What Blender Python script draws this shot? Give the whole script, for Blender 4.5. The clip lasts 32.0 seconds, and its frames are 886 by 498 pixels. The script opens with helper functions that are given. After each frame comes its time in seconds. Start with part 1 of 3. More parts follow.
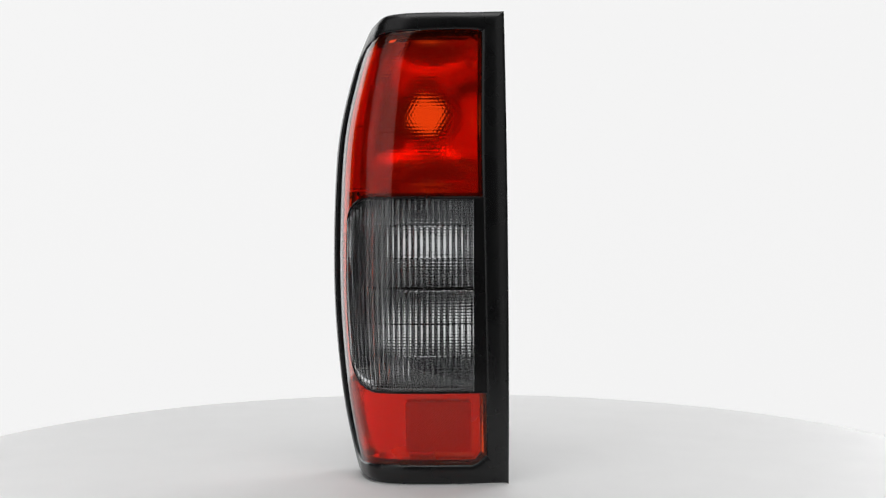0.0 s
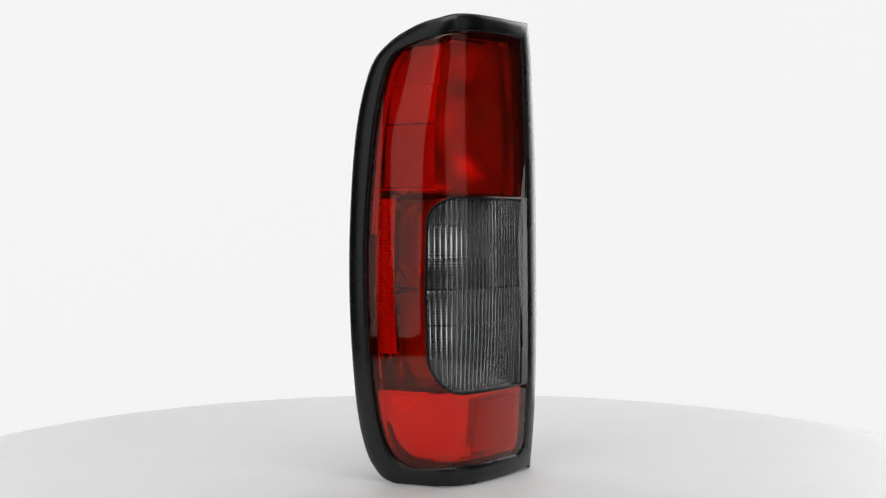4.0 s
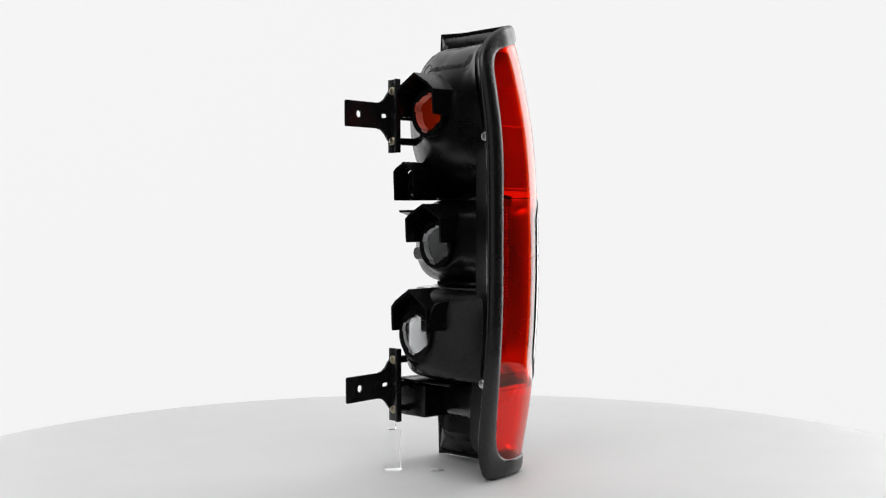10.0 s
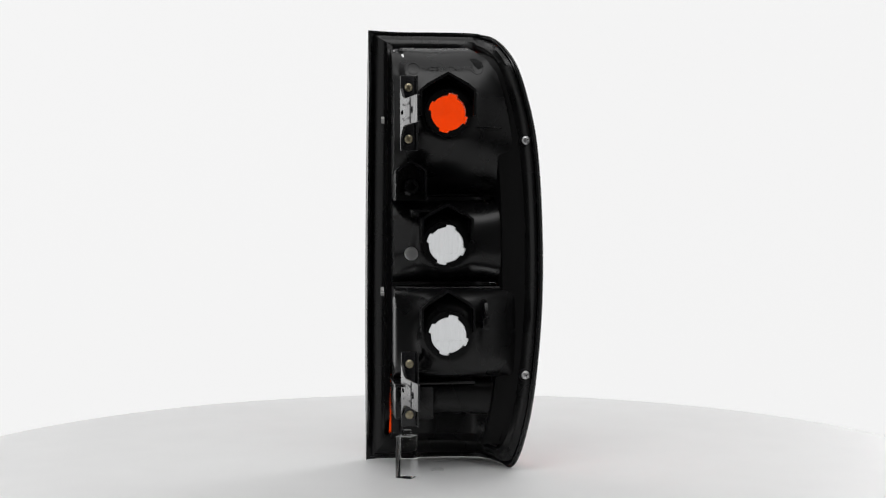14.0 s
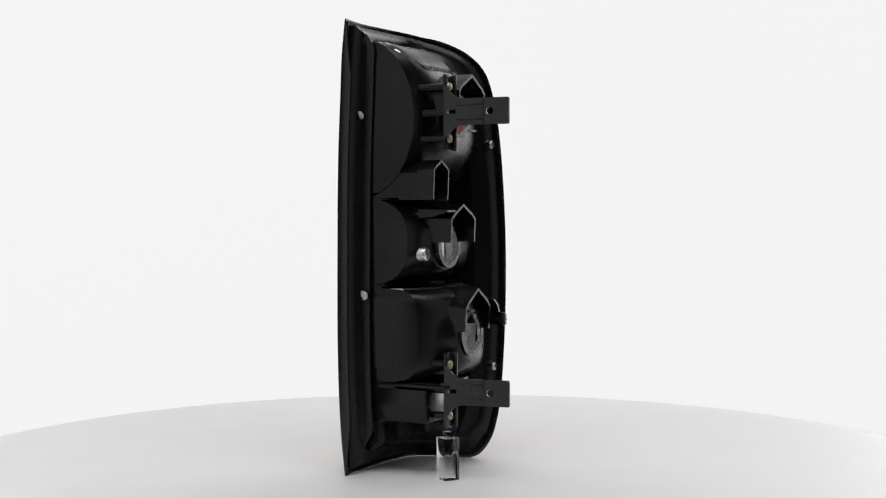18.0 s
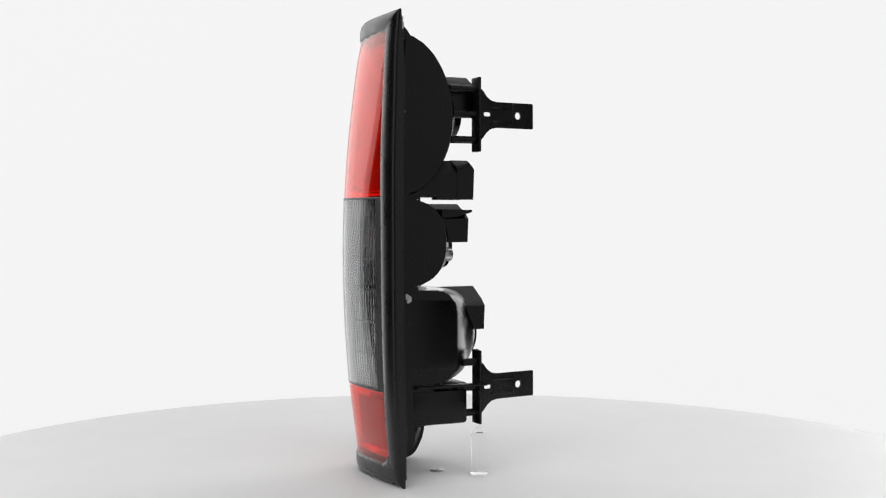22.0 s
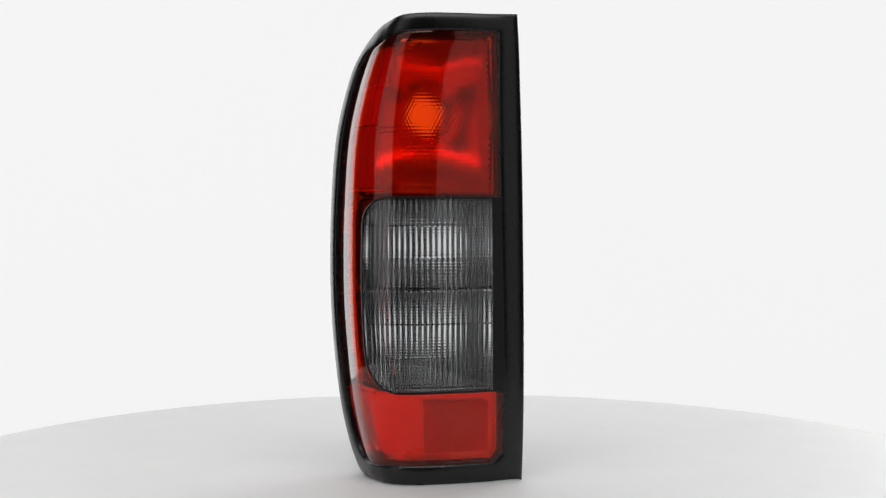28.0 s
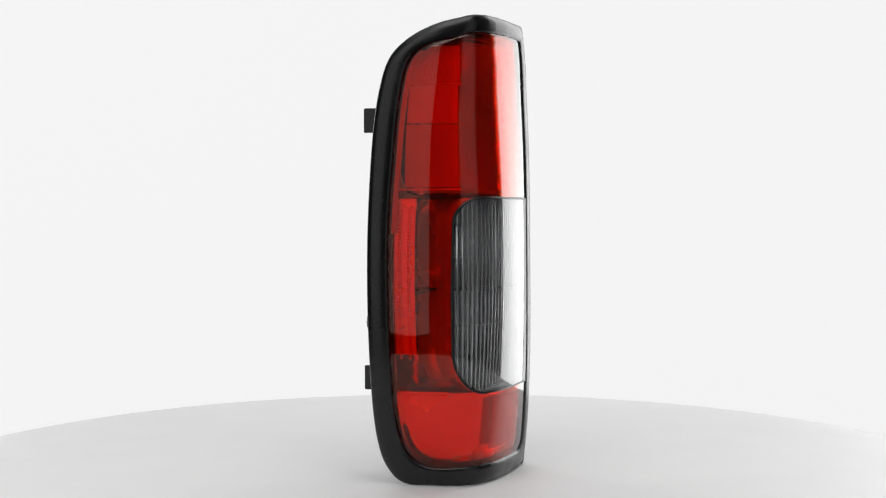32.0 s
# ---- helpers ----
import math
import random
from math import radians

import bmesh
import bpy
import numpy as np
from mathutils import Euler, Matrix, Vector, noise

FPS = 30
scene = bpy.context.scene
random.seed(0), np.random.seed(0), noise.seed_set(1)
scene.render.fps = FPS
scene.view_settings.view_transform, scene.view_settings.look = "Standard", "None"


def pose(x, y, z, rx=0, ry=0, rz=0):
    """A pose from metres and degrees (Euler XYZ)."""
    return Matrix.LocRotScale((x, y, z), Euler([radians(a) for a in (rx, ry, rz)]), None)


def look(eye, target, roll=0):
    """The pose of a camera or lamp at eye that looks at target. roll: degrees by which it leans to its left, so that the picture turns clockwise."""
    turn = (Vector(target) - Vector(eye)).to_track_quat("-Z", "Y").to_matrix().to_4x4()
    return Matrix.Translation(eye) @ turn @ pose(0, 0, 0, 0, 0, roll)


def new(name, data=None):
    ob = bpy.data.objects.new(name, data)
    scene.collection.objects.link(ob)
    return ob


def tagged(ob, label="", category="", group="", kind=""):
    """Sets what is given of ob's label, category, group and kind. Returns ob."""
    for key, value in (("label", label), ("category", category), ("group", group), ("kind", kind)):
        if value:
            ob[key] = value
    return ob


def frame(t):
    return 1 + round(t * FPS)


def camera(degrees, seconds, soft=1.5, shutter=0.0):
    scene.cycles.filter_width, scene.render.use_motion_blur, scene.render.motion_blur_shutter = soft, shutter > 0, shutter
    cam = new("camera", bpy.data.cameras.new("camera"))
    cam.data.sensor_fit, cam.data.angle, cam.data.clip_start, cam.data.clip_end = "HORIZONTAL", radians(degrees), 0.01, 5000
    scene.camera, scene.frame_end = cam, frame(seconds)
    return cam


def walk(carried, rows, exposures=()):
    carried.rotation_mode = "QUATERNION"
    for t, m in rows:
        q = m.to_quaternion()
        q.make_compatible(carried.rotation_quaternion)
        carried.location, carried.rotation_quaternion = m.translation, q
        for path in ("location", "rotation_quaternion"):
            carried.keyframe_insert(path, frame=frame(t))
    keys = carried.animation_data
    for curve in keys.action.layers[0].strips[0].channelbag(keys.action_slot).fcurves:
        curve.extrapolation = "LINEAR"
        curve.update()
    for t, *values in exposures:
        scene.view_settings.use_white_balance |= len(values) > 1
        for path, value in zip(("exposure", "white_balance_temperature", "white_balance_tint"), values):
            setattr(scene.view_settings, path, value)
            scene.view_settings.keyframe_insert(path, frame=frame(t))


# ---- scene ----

# ---------------------------------------------------------------- camera
EYE = (0.0, -1.2141, 0.2412)
YAW, PITCH = radians(-0.278), radians(-1.496)
AIM = (EYE[0] - math.sin(YAW) * math.cos(PITCH), EYE[1] + math.cos(YAW) * math.cos(PITCH), EYE[2] + math.sin(PITCH))
cam = camera(37.95, 32.0, soft=1.2)
walk(cam, [(0, look(EYE, AIM, -0.139)), (32, look(EYE, AIM, -0.139))])


def turn_at(t):
    """The turntable's angle in degrees at t seconds, counter-clockwise from above."""
    w = 0.2332
    return math.degrees(w * t - 0.01636 * math.sin(w * t) + 0.00884 * math.cos(w * t))


# ---------------------------------------------------------------- light
world = bpy.data.worlds.new("studio")
scene.world = world
world.use_nodes = True
world.node_tree.nodes["Background"].inputs[0].default_value = (0.9, 0.95, 1.0, 1)
world.node_tree.nodes["Background"].inputs[1].default_value = 0.02


def softbox(name, at, target, wide, high, watts, colour=(1, 1, 1)):
    data = bpy.data.lights.new(name, "AREA")
    data.shape, data.size, data.size_y, data.energy, data.color = "RECTANGLE", wide, high, watts, colour
    ob = new(name, data)
    ob.matrix_world = look(at, target)
    return ob


softbox("softbox_right", (1.237, -1.195, 0.8), (0, 0, 0.3), 1.40, 2.3, 4.4)
softbox("softbox_left", (-1.216, -1.216, 0.8), (0, 0, 0.3), 1.35, 2.3, 7.2)
softbox("strip_light_right", (1.30, 1.39, 0.7), (0, 0, 0.5), 0.95, 2.0, 16)
softbox("strip_light_left", (-1.27, 1.41, 0.6), (0, 0, 0.4), 1.0, 2.0, 5.5)
softbox("softbox_top", (0, 0.1, 1.9), (0, 0, 0), 1.8, 1.8, 11)
softbox("softbox_top_front", (0, -1.05, 2.25), (0, 0, 0.2), 2.0, 1.0, 18)
scene.view_settings.exposure = 0.0


# ---------------------------------------------------------------- materials
def material(name, colour=(0.5, 0.5, 0.5), rough=0.5, metal=0.0, coat=0.0, specular=0.5):
    m = bpy.data.materials.new(name)
    m.use_nodes = True
    b = m.node_tree.nodes["Principled BSDF"]
    b.inputs["Base Color"].default_value = (*colour, 1)
    b.inputs["Roughness"].default_value = rough
    b.inputs["Metallic"].default_value = metal
    b.inputs["Coat Weight"].default_value = coat
    b.inputs["Specular IOR Level"].default_value = specular
    return m


def grain(m, scale, strength, distance=0.001, low=None, high=None, detail=4.0, wear=0.0):
    """Fine relief by a noise bump; with low and high, a roughness that wanders between them at a larger scale."""
    t = m.node_tree
    b = t.nodes["Principled BSDF"]
    co = t.nodes.new("ShaderNodeTexCoord")
    n = t.nodes.new("ShaderNodeTexNoise")
    n.inputs["Scale"].default_value, n.inputs["Detail"].default_value = scale, detail
    t.links.new(co.outputs["Object"], n.inputs["Vector"])
    bump = t.nodes.new("ShaderNodeBump")
    bump.inputs["Strength"].default_value, bump.inputs["Distance"].default_value = strength, distance
    t.links.new(n.outputs["Fac"], bump.inputs["Height"])
    t.links.new(bump.outputs["Normal"], b.inputs["Normal"])
    big = t.nodes.new("ShaderNodeTexNoise")
    big.inputs["Scale"].default_value, big.inputs["Detail"].default_value = scale / 25, 3
    t.links.new(co.outputs["Object"], big.inputs["Vector"])
    if low is not None:
        r = t.nodes.new("ShaderNodeMapRange")
        r.inputs["From Min"].default_value, r.inputs["From Max"].default_value = 0.3, 0.7
        r.inputs["To Min"].default_value, r.inputs["To Max"].default_value = low, high
        t.links.new(big.outputs["Fac"], r.inputs["Value"])
        t.links.new(r.outputs["Result"], b.inputs["Roughness"])
    if wear > 0:
        mix = t.nodes.new("ShaderNodeMix")
        mix.data_type = "RGBA"
        base = b.inputs["Base Color"].default_value
        mix.inputs[6].default_value = base
        mix.inputs[7].default_value = (base[0] * (1 - wear), base[1] * (1 - wear), base[2] * (1 - wear), 1)
        t.links.new(big.outputs["Fac"], mix.inputs[0])
        t.links.new(mix.outputs[2], b.inputs["Base Color"])
    return m


def thin_clear(name, colour, base=0.04, rough=0.0, haze=0.0, cloud=(1, 1, 1)):
    """Clear moulded plastic: tinted see-through, slightly cloudy by haze, with a mirror-like skin that strengthens at grazing angles."""
    m = bpy.data.materials.new(name)
    m.use_nodes = True
    t = m.node_tree
    t.nodes.remove(t.nodes["Principled BSDF"])
    see = t.nodes.new("ShaderNodeBsdfTransparent")
    see.inputs["Color"].default_value = (*colour, 1)
    skin = t.nodes.new("ShaderNodeBsdfGlossy")
    skin.inputs["Roughness"].default_value = rough
    facing = t.nodes.new("ShaderNodeLayerWeight")
    facing.inputs["Blend"].default_value = 0.5
    power = t.nodes.new("ShaderNodeMath")
    power.operation, power.inputs[1].default_value = "POWER", 4.2
    gloss = t.nodes.new("ShaderNodeMath")
    gloss.operation, gloss.inputs[1].default_value, gloss.inputs[2].default_value = "MULTIPLY_ADD", 1 - base, base
    t.links.new(facing.outputs["Facing"], power.inputs[0])
    t.links.new(power.outputs[0], gloss.inputs[0])
    mix = t.nodes.new("ShaderNodeMixShader")
    t.links.new(gloss.outputs[0], mix.inputs[0])
    body = see
    if haze > 0:
        veil = t.nodes.new("ShaderNodeBsdfTranslucent")
        veil.inputs["Color"].default_value = (*cloud, 1)
        dust = t.nodes.new("ShaderNodeBsdfDiffuse")
        dust.inputs["Color"].default_value = (*cloud, 1)
        both, body = t.nodes.new("ShaderNodeMixShader"), t.nodes.new("ShaderNodeMixShader")
        both.inputs[0].default_value, body.inputs[0].default_value = 0.5, haze
        for node, k, source in ((both, 1, veil), (both, 2, dust), (body, 1, see), (body, 2, both)):
            t.links.new(source.outputs[0], node.inputs[k])
    t.links.new(body.outputs[0], mix.inputs[1])
    t.links.new(skin.outputs[0], mix.inputs[2])
    t.links.new(mix.outputs[0], t.nodes["Material Output"].inputs["Surface"])
    return m


M_FRAME = grain(material("satin_black_plastic", (0.006, 0.0062, 0.0066), 0.30, specular=0.42), 900, 0.06, 0.0003, 0.22, 0.32)
M_HOUSING = grain(material("gloss_black_plastic", (0.004, 0.004, 0.0043), 0.28, specular=0.30), 500, 0.06, 0.0004, 0.22, 0.34)
M_SATIN = grain(material("satin_black_panel", (0.004, 0.004, 0.0042), 0.5, specular=0.12), 500, 0.06, 0.0004, 0.45, 0.58)
M_BRACKET = grain(material("black_enamel", (0.008, 0.008, 0.009), 0.25, specular=0.45), 600, 0.05, 0.0003, 0.2, 0.32)
M_INSIDE = grain(material("reflector_lacquer", (0.86, 0.86, 0.86), 0.16, 0.82), 300, 0.04, 0.0003, 0.12, 0.20)
M_LINING = grain(material("satin_lining", (0.92, 0.92, 0.92), 0.26, 0.8), 300, 0.05, 0.0004, 0.22, 0.32)
M_SILVER = grain(material("collar_silver", (0.62, 0.62, 0.62), 0.4, 0.6), 300, 0.05, 0.0003, 0.35, 0.5)
M_DARK_BOWL = grain(material("mirror_reflector_lacquer", (0.62, 0.62, 0.625), 0.14, 0.88), 300, 0.04, 0.0003, 0.11, 0.19)
M_LINER = grain(material("liner_lacquer", (0.28, 0.28, 0.283), 0.12, 1.0), 300, 0.04, 0.0003, 0.1, 0.18)
M_SCREW = grain(material("zinc_screw", (0.42, 0.37, 0.26), 0.35, 1.0), 1500, 0.1, 0.0002)
M_STEEL = grain(material("plain_screw", (0.6, 0.6, 0.6), 0.35, 1.0), 1500, 0.1, 0.0002)
M_PIN = grain(material("brushed_pin_metal", (0.72, 0.72, 0.72), 0.55, 0.6), 1500, 0.1, 0.0002)
M_GLUE = grain(material("glue_residue", (0.55, 0.55, 0.54), 0.7), 900, 0.6, 0.001)
M_RED = thin_clear("red_lens_plastic", (0.99, 0.252, 0.065), haze=0.024, cloud=(0.95, 0.14, 0.05))


def solid_clear(name, colour, rough=0.0, bend=1.49):
    """Thick clear plastic that bends what is seen through it."""
    m = bpy.data.materials.new(name)
    m.use_nodes = True
    b = m.node_tree.nodes["Principled BSDF"]
    b.inputs["Base Color"].default_value = (*colour, 1)
    b.inputs["Roughness"].default_value = rough
    b.inputs["IOR"].default_value = bend
    b.inputs["Transmission Weight"].default_value = 1.0
    return m


M_SMOKE = solid_clear("smoked_lens_plastic", (0.63, 0.64, 0.65))
M_SMOKE.node_tree.nodes["Principled BSDF"].inputs["Specular IOR Level"].default_value = 0.25
M_OPTIC = solid_clear("optic_plastic", (1.0, 0.96, 0.94))
M_OPTIC.node_tree.nodes["Principled BSDF"].inputs["Specular IOR Level"].default_value = 0.15
M_PALE = grain(material("pale_red_plastic", (0.85, 0.2, 0.14), 0.3), 500, 0.05, 0.0004)
M_REFLEX = grain(material("reflex_plastic", (0.75, 0.15, 0.10), 0.3), 700, 0.1, 0.0004, 0.2, 0.35)


def backlit(m, colour, share):
    """Lets a share of the light through a translucent plastic."""
    t = m.node_tree
    glow = t.nodes.new("ShaderNodeBsdfTranslucent")
    glow.inputs["Color"].default_value = (*colour, 1)
    mix = t.nodes.new("ShaderNodeMixShader")
    mix.inputs[0].default_value = share
    t.links.new(t.nodes["Principled BSDF"].outputs[0], mix.inputs[1])
    t.links.new(glow.outputs[0], mix.inputs[2])
    t.links.new(mix.outputs[0], t.nodes["Material Output"].inputs["Surface"])


backlit(M_REFLEX, (1.0, 0.45, 0.35), 0.5)
backlit(M_PALE, (1.0, 0.5, 0.4), 0.5)
M_ACRYLIC = solid_clear("clear_acrylic", (0.985, 0.99, 0.99), 0.0, 1.13)
M_TABLE = grain(material("matt_white_laminate", (0.78, 0.78, 0.78), 0.55), 400, 0.05, 0.0003, 0.5, 0.6, wear=0.03)
M_WALL = grain(material("black_studio_paint", (0.03, 0.03, 0.03), 0.8), 60, 0.1, 0.002, wear=0.08)
# emission stands in for the lamplight falling on the white backdrop
M_BACK = bpy.data.materials.new("self_lit_white_backdrop")
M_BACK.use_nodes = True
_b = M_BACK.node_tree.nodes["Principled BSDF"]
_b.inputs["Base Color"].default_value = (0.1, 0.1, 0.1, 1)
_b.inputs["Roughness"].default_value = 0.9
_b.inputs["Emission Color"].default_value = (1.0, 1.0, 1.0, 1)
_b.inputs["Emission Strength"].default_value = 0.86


# ---------------------------------------------------------------- mesh helpers
def mesh_of(name, bm, mat, smooth=38):
    me = bpy.data.meshes.new(name)
    bmesh.ops.recalc_face_normals(bm, faces=bm.faces)
    bm.to_mesh(me)
    bm.free()
    me.materials.append(mat)
    if smooth:
        me.shade_smooth()
        me.set_sharp_from_angle(angle=radians(smooth))
    return me


def part(name, bm, mat, parent, label="", smooth=38):
    ob = new(name, mesh_of(name, bm, mat, smooth))
    ob.parent = parent
    if label:
        tagged(ob, label)
    return ob


def structure(name, bm, mat, label, smooth=0):
    return tagged(new(name, mesh_of(name, bm, mat, smooth)), label, name.split("_")[0], kind="structure")


def box(bm, x0, x1, y0, y1, z0, z1, bevel=0.0, turn=None):
    """A box between two corners, with rounded edges; turn: a matrix applied last."""
    r = bmesh.ops.create_cube(bm, size=1)
    vs = r["verts"]
    for v in vs:
        v.co = Vector(((x0 + x1) / 2 + v.co.x * (x1 - x0), (y0 + y1) / 2 + v.co.y * (y1 - y0), (z0 + z1) / 2 + v.co.z * (z1 - z0)))
    if bevel:
        es = list({e for v in vs for e in v.link_edges})
        b = bmesh.ops.bevel(bm, geom=es, offset=bevel, segments=2, profile=0.5, affect="EDGES")
        vs = list({v for f in b["faces"] for v in f.verts} | {v for v in vs if v.is_valid})
    if turn is not None:
        bmesh.ops.transform(bm, matrix=turn, verts=[v for v in vs if v.is_valid])
    return bm


def lathe(bm, rings, n=32, axis="z", at=(0, 0, 0), cap=True):
    """Rings of (radius, height) round an axis through at."""
    loops = []
    for r, hgt in rings:
        loop = []
        for i in range(n):
            a = 2 * math.pi * i / n
            p = (r * math.cos(a), r * math.sin(a), hgt)
            if axis == "y":
                p = (p[0], p[2], p[1])
            elif axis == "x":
                p = (p[2], p[0], p[1])
            loop.append(bm.verts.new((p[0] + at[0], p[1] + at[1], p[2] + at[2])))
        loops.append(loop)
    for a, b in zip(loops, loops[1:]):
        for i in range(n):
            bm.faces.new((a[i], a[(i + 1) % n], b[(i + 1) % n], b[i]))
    if cap:
        bm.faces.new(loops[0])
        bm.faces.new(loops[-1])
    return bm


def skin(bm, rows, closed=False):
    """Faces between rows of points of equal length. Returns the rows of vertices."""
    vs = [[bm.verts.new(p) for p in row] for row in rows]
    for a, b in zip(vs, vs[1:]):
        n = len(a)
        for i in range(n if closed else n - 1):
            j = (i + 1) % n
            bm.faces.new((a[i], a[j], b[j], b[i]))
    return vs


def prism(bm, outline, axis, lo, hi):
    """A flat outline of 2D points, pushed along an axis from lo to hi."""
    def put(p, v):
        return {"x": (v, p[0], p[1]), "y": (p[0], v, p[1]), "z": (p[0], p[1], v)}[axis]
    a = [bm.verts.new(put(p, lo)) for p in outline]
    b = [bm.verts.new(put(p, hi)) for p in outline]
    n = len(a)
    bm.faces.new(a)
    bm.faces.new(list(reversed(b)))
    for i in range(n):
        bm.faces.new((a[i], a[(i + 1) % n], b[(i + 1) % n], b[i]))
    return bm


def tube(bm, pts, r, n=8, closed=False):
    """A round cord along points."""
    rows = []
    k = len(pts)
    for i, p in enumerate(pts):
        a = Vector(pts[(i - 1) % k] if closed or i else pts[i])
        b = Vector(pts[(i + 1) % k] if closed or i < k - 1 else pts[i])
        d = (b - a).normalized()
        u = d.cross(Vector((0.3, 0.9, 0.2))).normalized()
        w = d.cross(u)
        rows.append([Vector(p) + r * (math.cos(q) * u + math.sin(q) * w) for q in (2 * math.pi * j / n for j in range(n))])
    vs = skin(bm, rows + ([rows[0]] if closed else []), closed=True)
    if not closed:
        bm.faces.new(vs[0])
        bm.faces.new(vs[-1])
    return bm


# ---------------------------------------------------------------- studio
def build_studio():
    bm = bmesh.new()
    box(bm, -3.2, 3.2, -3.2, 3.2, -0.92, -0.8)
    structure("floor", bm, M_WALL, "black painted studio floor")
    bm = bmesh.new()
    box(bm, -3.2, 3.2, -3.2, 3.2, 3.0, 3.12)
    structure("ceiling", bm, M_WALL, "black painted studio ceiling")
    for name, b in (("wall_north", (-3.2, 3.2, 3.2, 3.3)), ("wall_south", (-3.2, 3.2, -3.3, -3.2)),
                    ("wall_west", (-3.3, -3.2, -3.2, 3.2)), ("wall_east", (3.2, 3.3, -3.2, 3.2))):
        bm = bmesh.new()
        box(bm, *b, -0.8, 3.0)
        structure(name, bm, M_WALL, "plain black studio wall")
    # curved backdrop, bright by its own emission instead of by lamps
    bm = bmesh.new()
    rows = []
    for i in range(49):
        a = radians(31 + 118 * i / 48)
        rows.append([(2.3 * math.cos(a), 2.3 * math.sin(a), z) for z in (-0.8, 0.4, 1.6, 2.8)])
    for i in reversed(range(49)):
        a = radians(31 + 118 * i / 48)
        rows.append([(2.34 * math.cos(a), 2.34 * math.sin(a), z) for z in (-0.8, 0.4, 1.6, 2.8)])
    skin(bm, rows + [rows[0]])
    structure("backdrop", bm, M_BACK, "seamless white photo backdrop, its lighting put in as glow", 40)


def build_turntable():
    base = tagged(new("turntable"), "round matt white photo turntable with a small centre pin", "turntable")
    bm = bmesh.new()
    R = 0.521
    lathe(bm, [(R - 0.004, -0.022), (R, -0.019), (R, -0.003), (R - 0.003, 0.0)], 160)
    part("disc", bm, M_TABLE, base)
    bm = bmesh.new()
    lathe(bm, [(0.3, -0.799), (0.3, -0.76), (0.08, -0.73), (0.08, -0.06), (0.2, -0.023)], 48)
    part("pedestal", bm, M_TABLE, base)
    bm = bmesh.new()
    lathe(bm, [(0.0065, 0.0002), (0.0065, 0.0009), (0.0058, 0.0014), (0.0022, 0.0013), (0.0018, 0.0008)], 24)
    part("centre_pin", bm, M_PIN, base, "small flat metal centre pin")
    return base


# ---------------------------------------------------------------- tail light: its skin
PLAN = ((0.0614, -0.0713), (0.0432, -0.0740), (0.0195, -0.0770), (-0.0001, -0.0788), (-0.0202, -0.0796),
        (-0.0390, -0.0783), (-0.0566, -0.0733), (-0.0688, -0.0662), (-0.0779, -0.0570), (-0.0841, -0.0454),
        (-0.0887, -0.0330), (-0.0918, -0.0178), (-0.0942, -0.0019), (-0.0962, 0.0122), (-0.0972, 0.0264))


def catmull(a, b, c, d, t):
    return 0.5 * (2 * b + (c - a) * t + (2 * a - 5 * b + 4 * c - d) * t * t + (3 * b - a - 3 * c + d) * t ** 3)


def smooth_plan():
    P = [Vector(p) for p in PLAN]
    P = [2 * P[0] - P[1]] + P + [2 * P[-1] - P[-2]]
    pts = []
    for i in range(1, len(P) - 2):
        for k in range(12):
            pts.append(catmull(P[i - 1], P[i], P[i + 1], P[i + 2], k / 12))
    pts.append(P[-2])
    s = [0.0]
    for a, b in zip(pts, pts[1:]):
        s.append(s[-1] + (b - a).length)
    return np.array(s), np.array([p.x for p in pts]), np.array([p.y for p in pts])


S_, X_, Y_ = smooth_plan()
S_END = S_[-1]


def s_of_y(y):
    """Where the side of the plan, past the corner, reaches y."""
    k = int(np.argmax(X_ < -0.06))
    return float(np.interp(y, Y_[k:], S_[k:]))


def s_of_x(x):
    """Where the front of the plan reaches x."""
    return float(np.interp(-x, -X_, S_))


Z_MID = 0.212
# how far the front, the straight edge and the side fall back at each height
FALL_Z = (0.000, 0.020, 0.050, 0.100, 0.160, 0.212, 0.270, 0.320, 0.360, 0.385, 0.405, 0.423)
FALL_FRONT = (0.0133, 0.0121, 0.0086, 0.0037, 0.0006, 0.0000, 0.0019, 0.0058, 0.0099, 0.0131, 0.0166, 0.0185)
FALL_EDGE = (0.0078, 0.0054, 0.0028, 0.0006, -0.0001, 0.0000, 0.0002, 0.0014, 0.0030, 0.0039, 0.0055, 0.0074)
FALL_SIDE = (0.0222, 0.0182, 0.0120, 0.0050, 0.0006, 0.0000, 0.0017, 0.0062, 0.0150, 0.0222, 0.0287, 0.0327)


def spline(xs, ys, n=200):
    """A natural cubic through (xs, ys), as a fine table."""
    x, y = np.array(xs), np.array(ys)
    h, k = np.diff(x), len(x)
    a, r = np.eye(k), np.zeros(k)
    for i in range(1, k - 1):
        a[i, i - 1:i + 2] = h[i - 1], 2 * (h[i - 1] + h[i]), h[i]
        r[i] = 6 * ((y[i + 1] - y[i]) / h[i] - (y[i] - y[i - 1]) / h[i - 1])
    m = np.linalg.solve(a, r)
    fine = np.linspace(x[0], x[-1], n)
    i = np.clip(np.searchsorted(x, fine) - 1, 0, k - 2)
    p = (x[i + 1] - fine) / h[i]
    q = 1 - p
    return fine, p * y[i] + q * y[i + 1] + ((p ** 3 - p) * m[i] + (q ** 3 - q) * m[i + 1]) * h[i] ** 2 / 6


Z_FINE, K_FRONT = spline(FALL_Z, FALL_FRONT)
K_EDGE, K_SIDE = spline(FALL_Z, FALL_EDGE)[1], spline(FALL_Z, FALL_SIDE)[1]


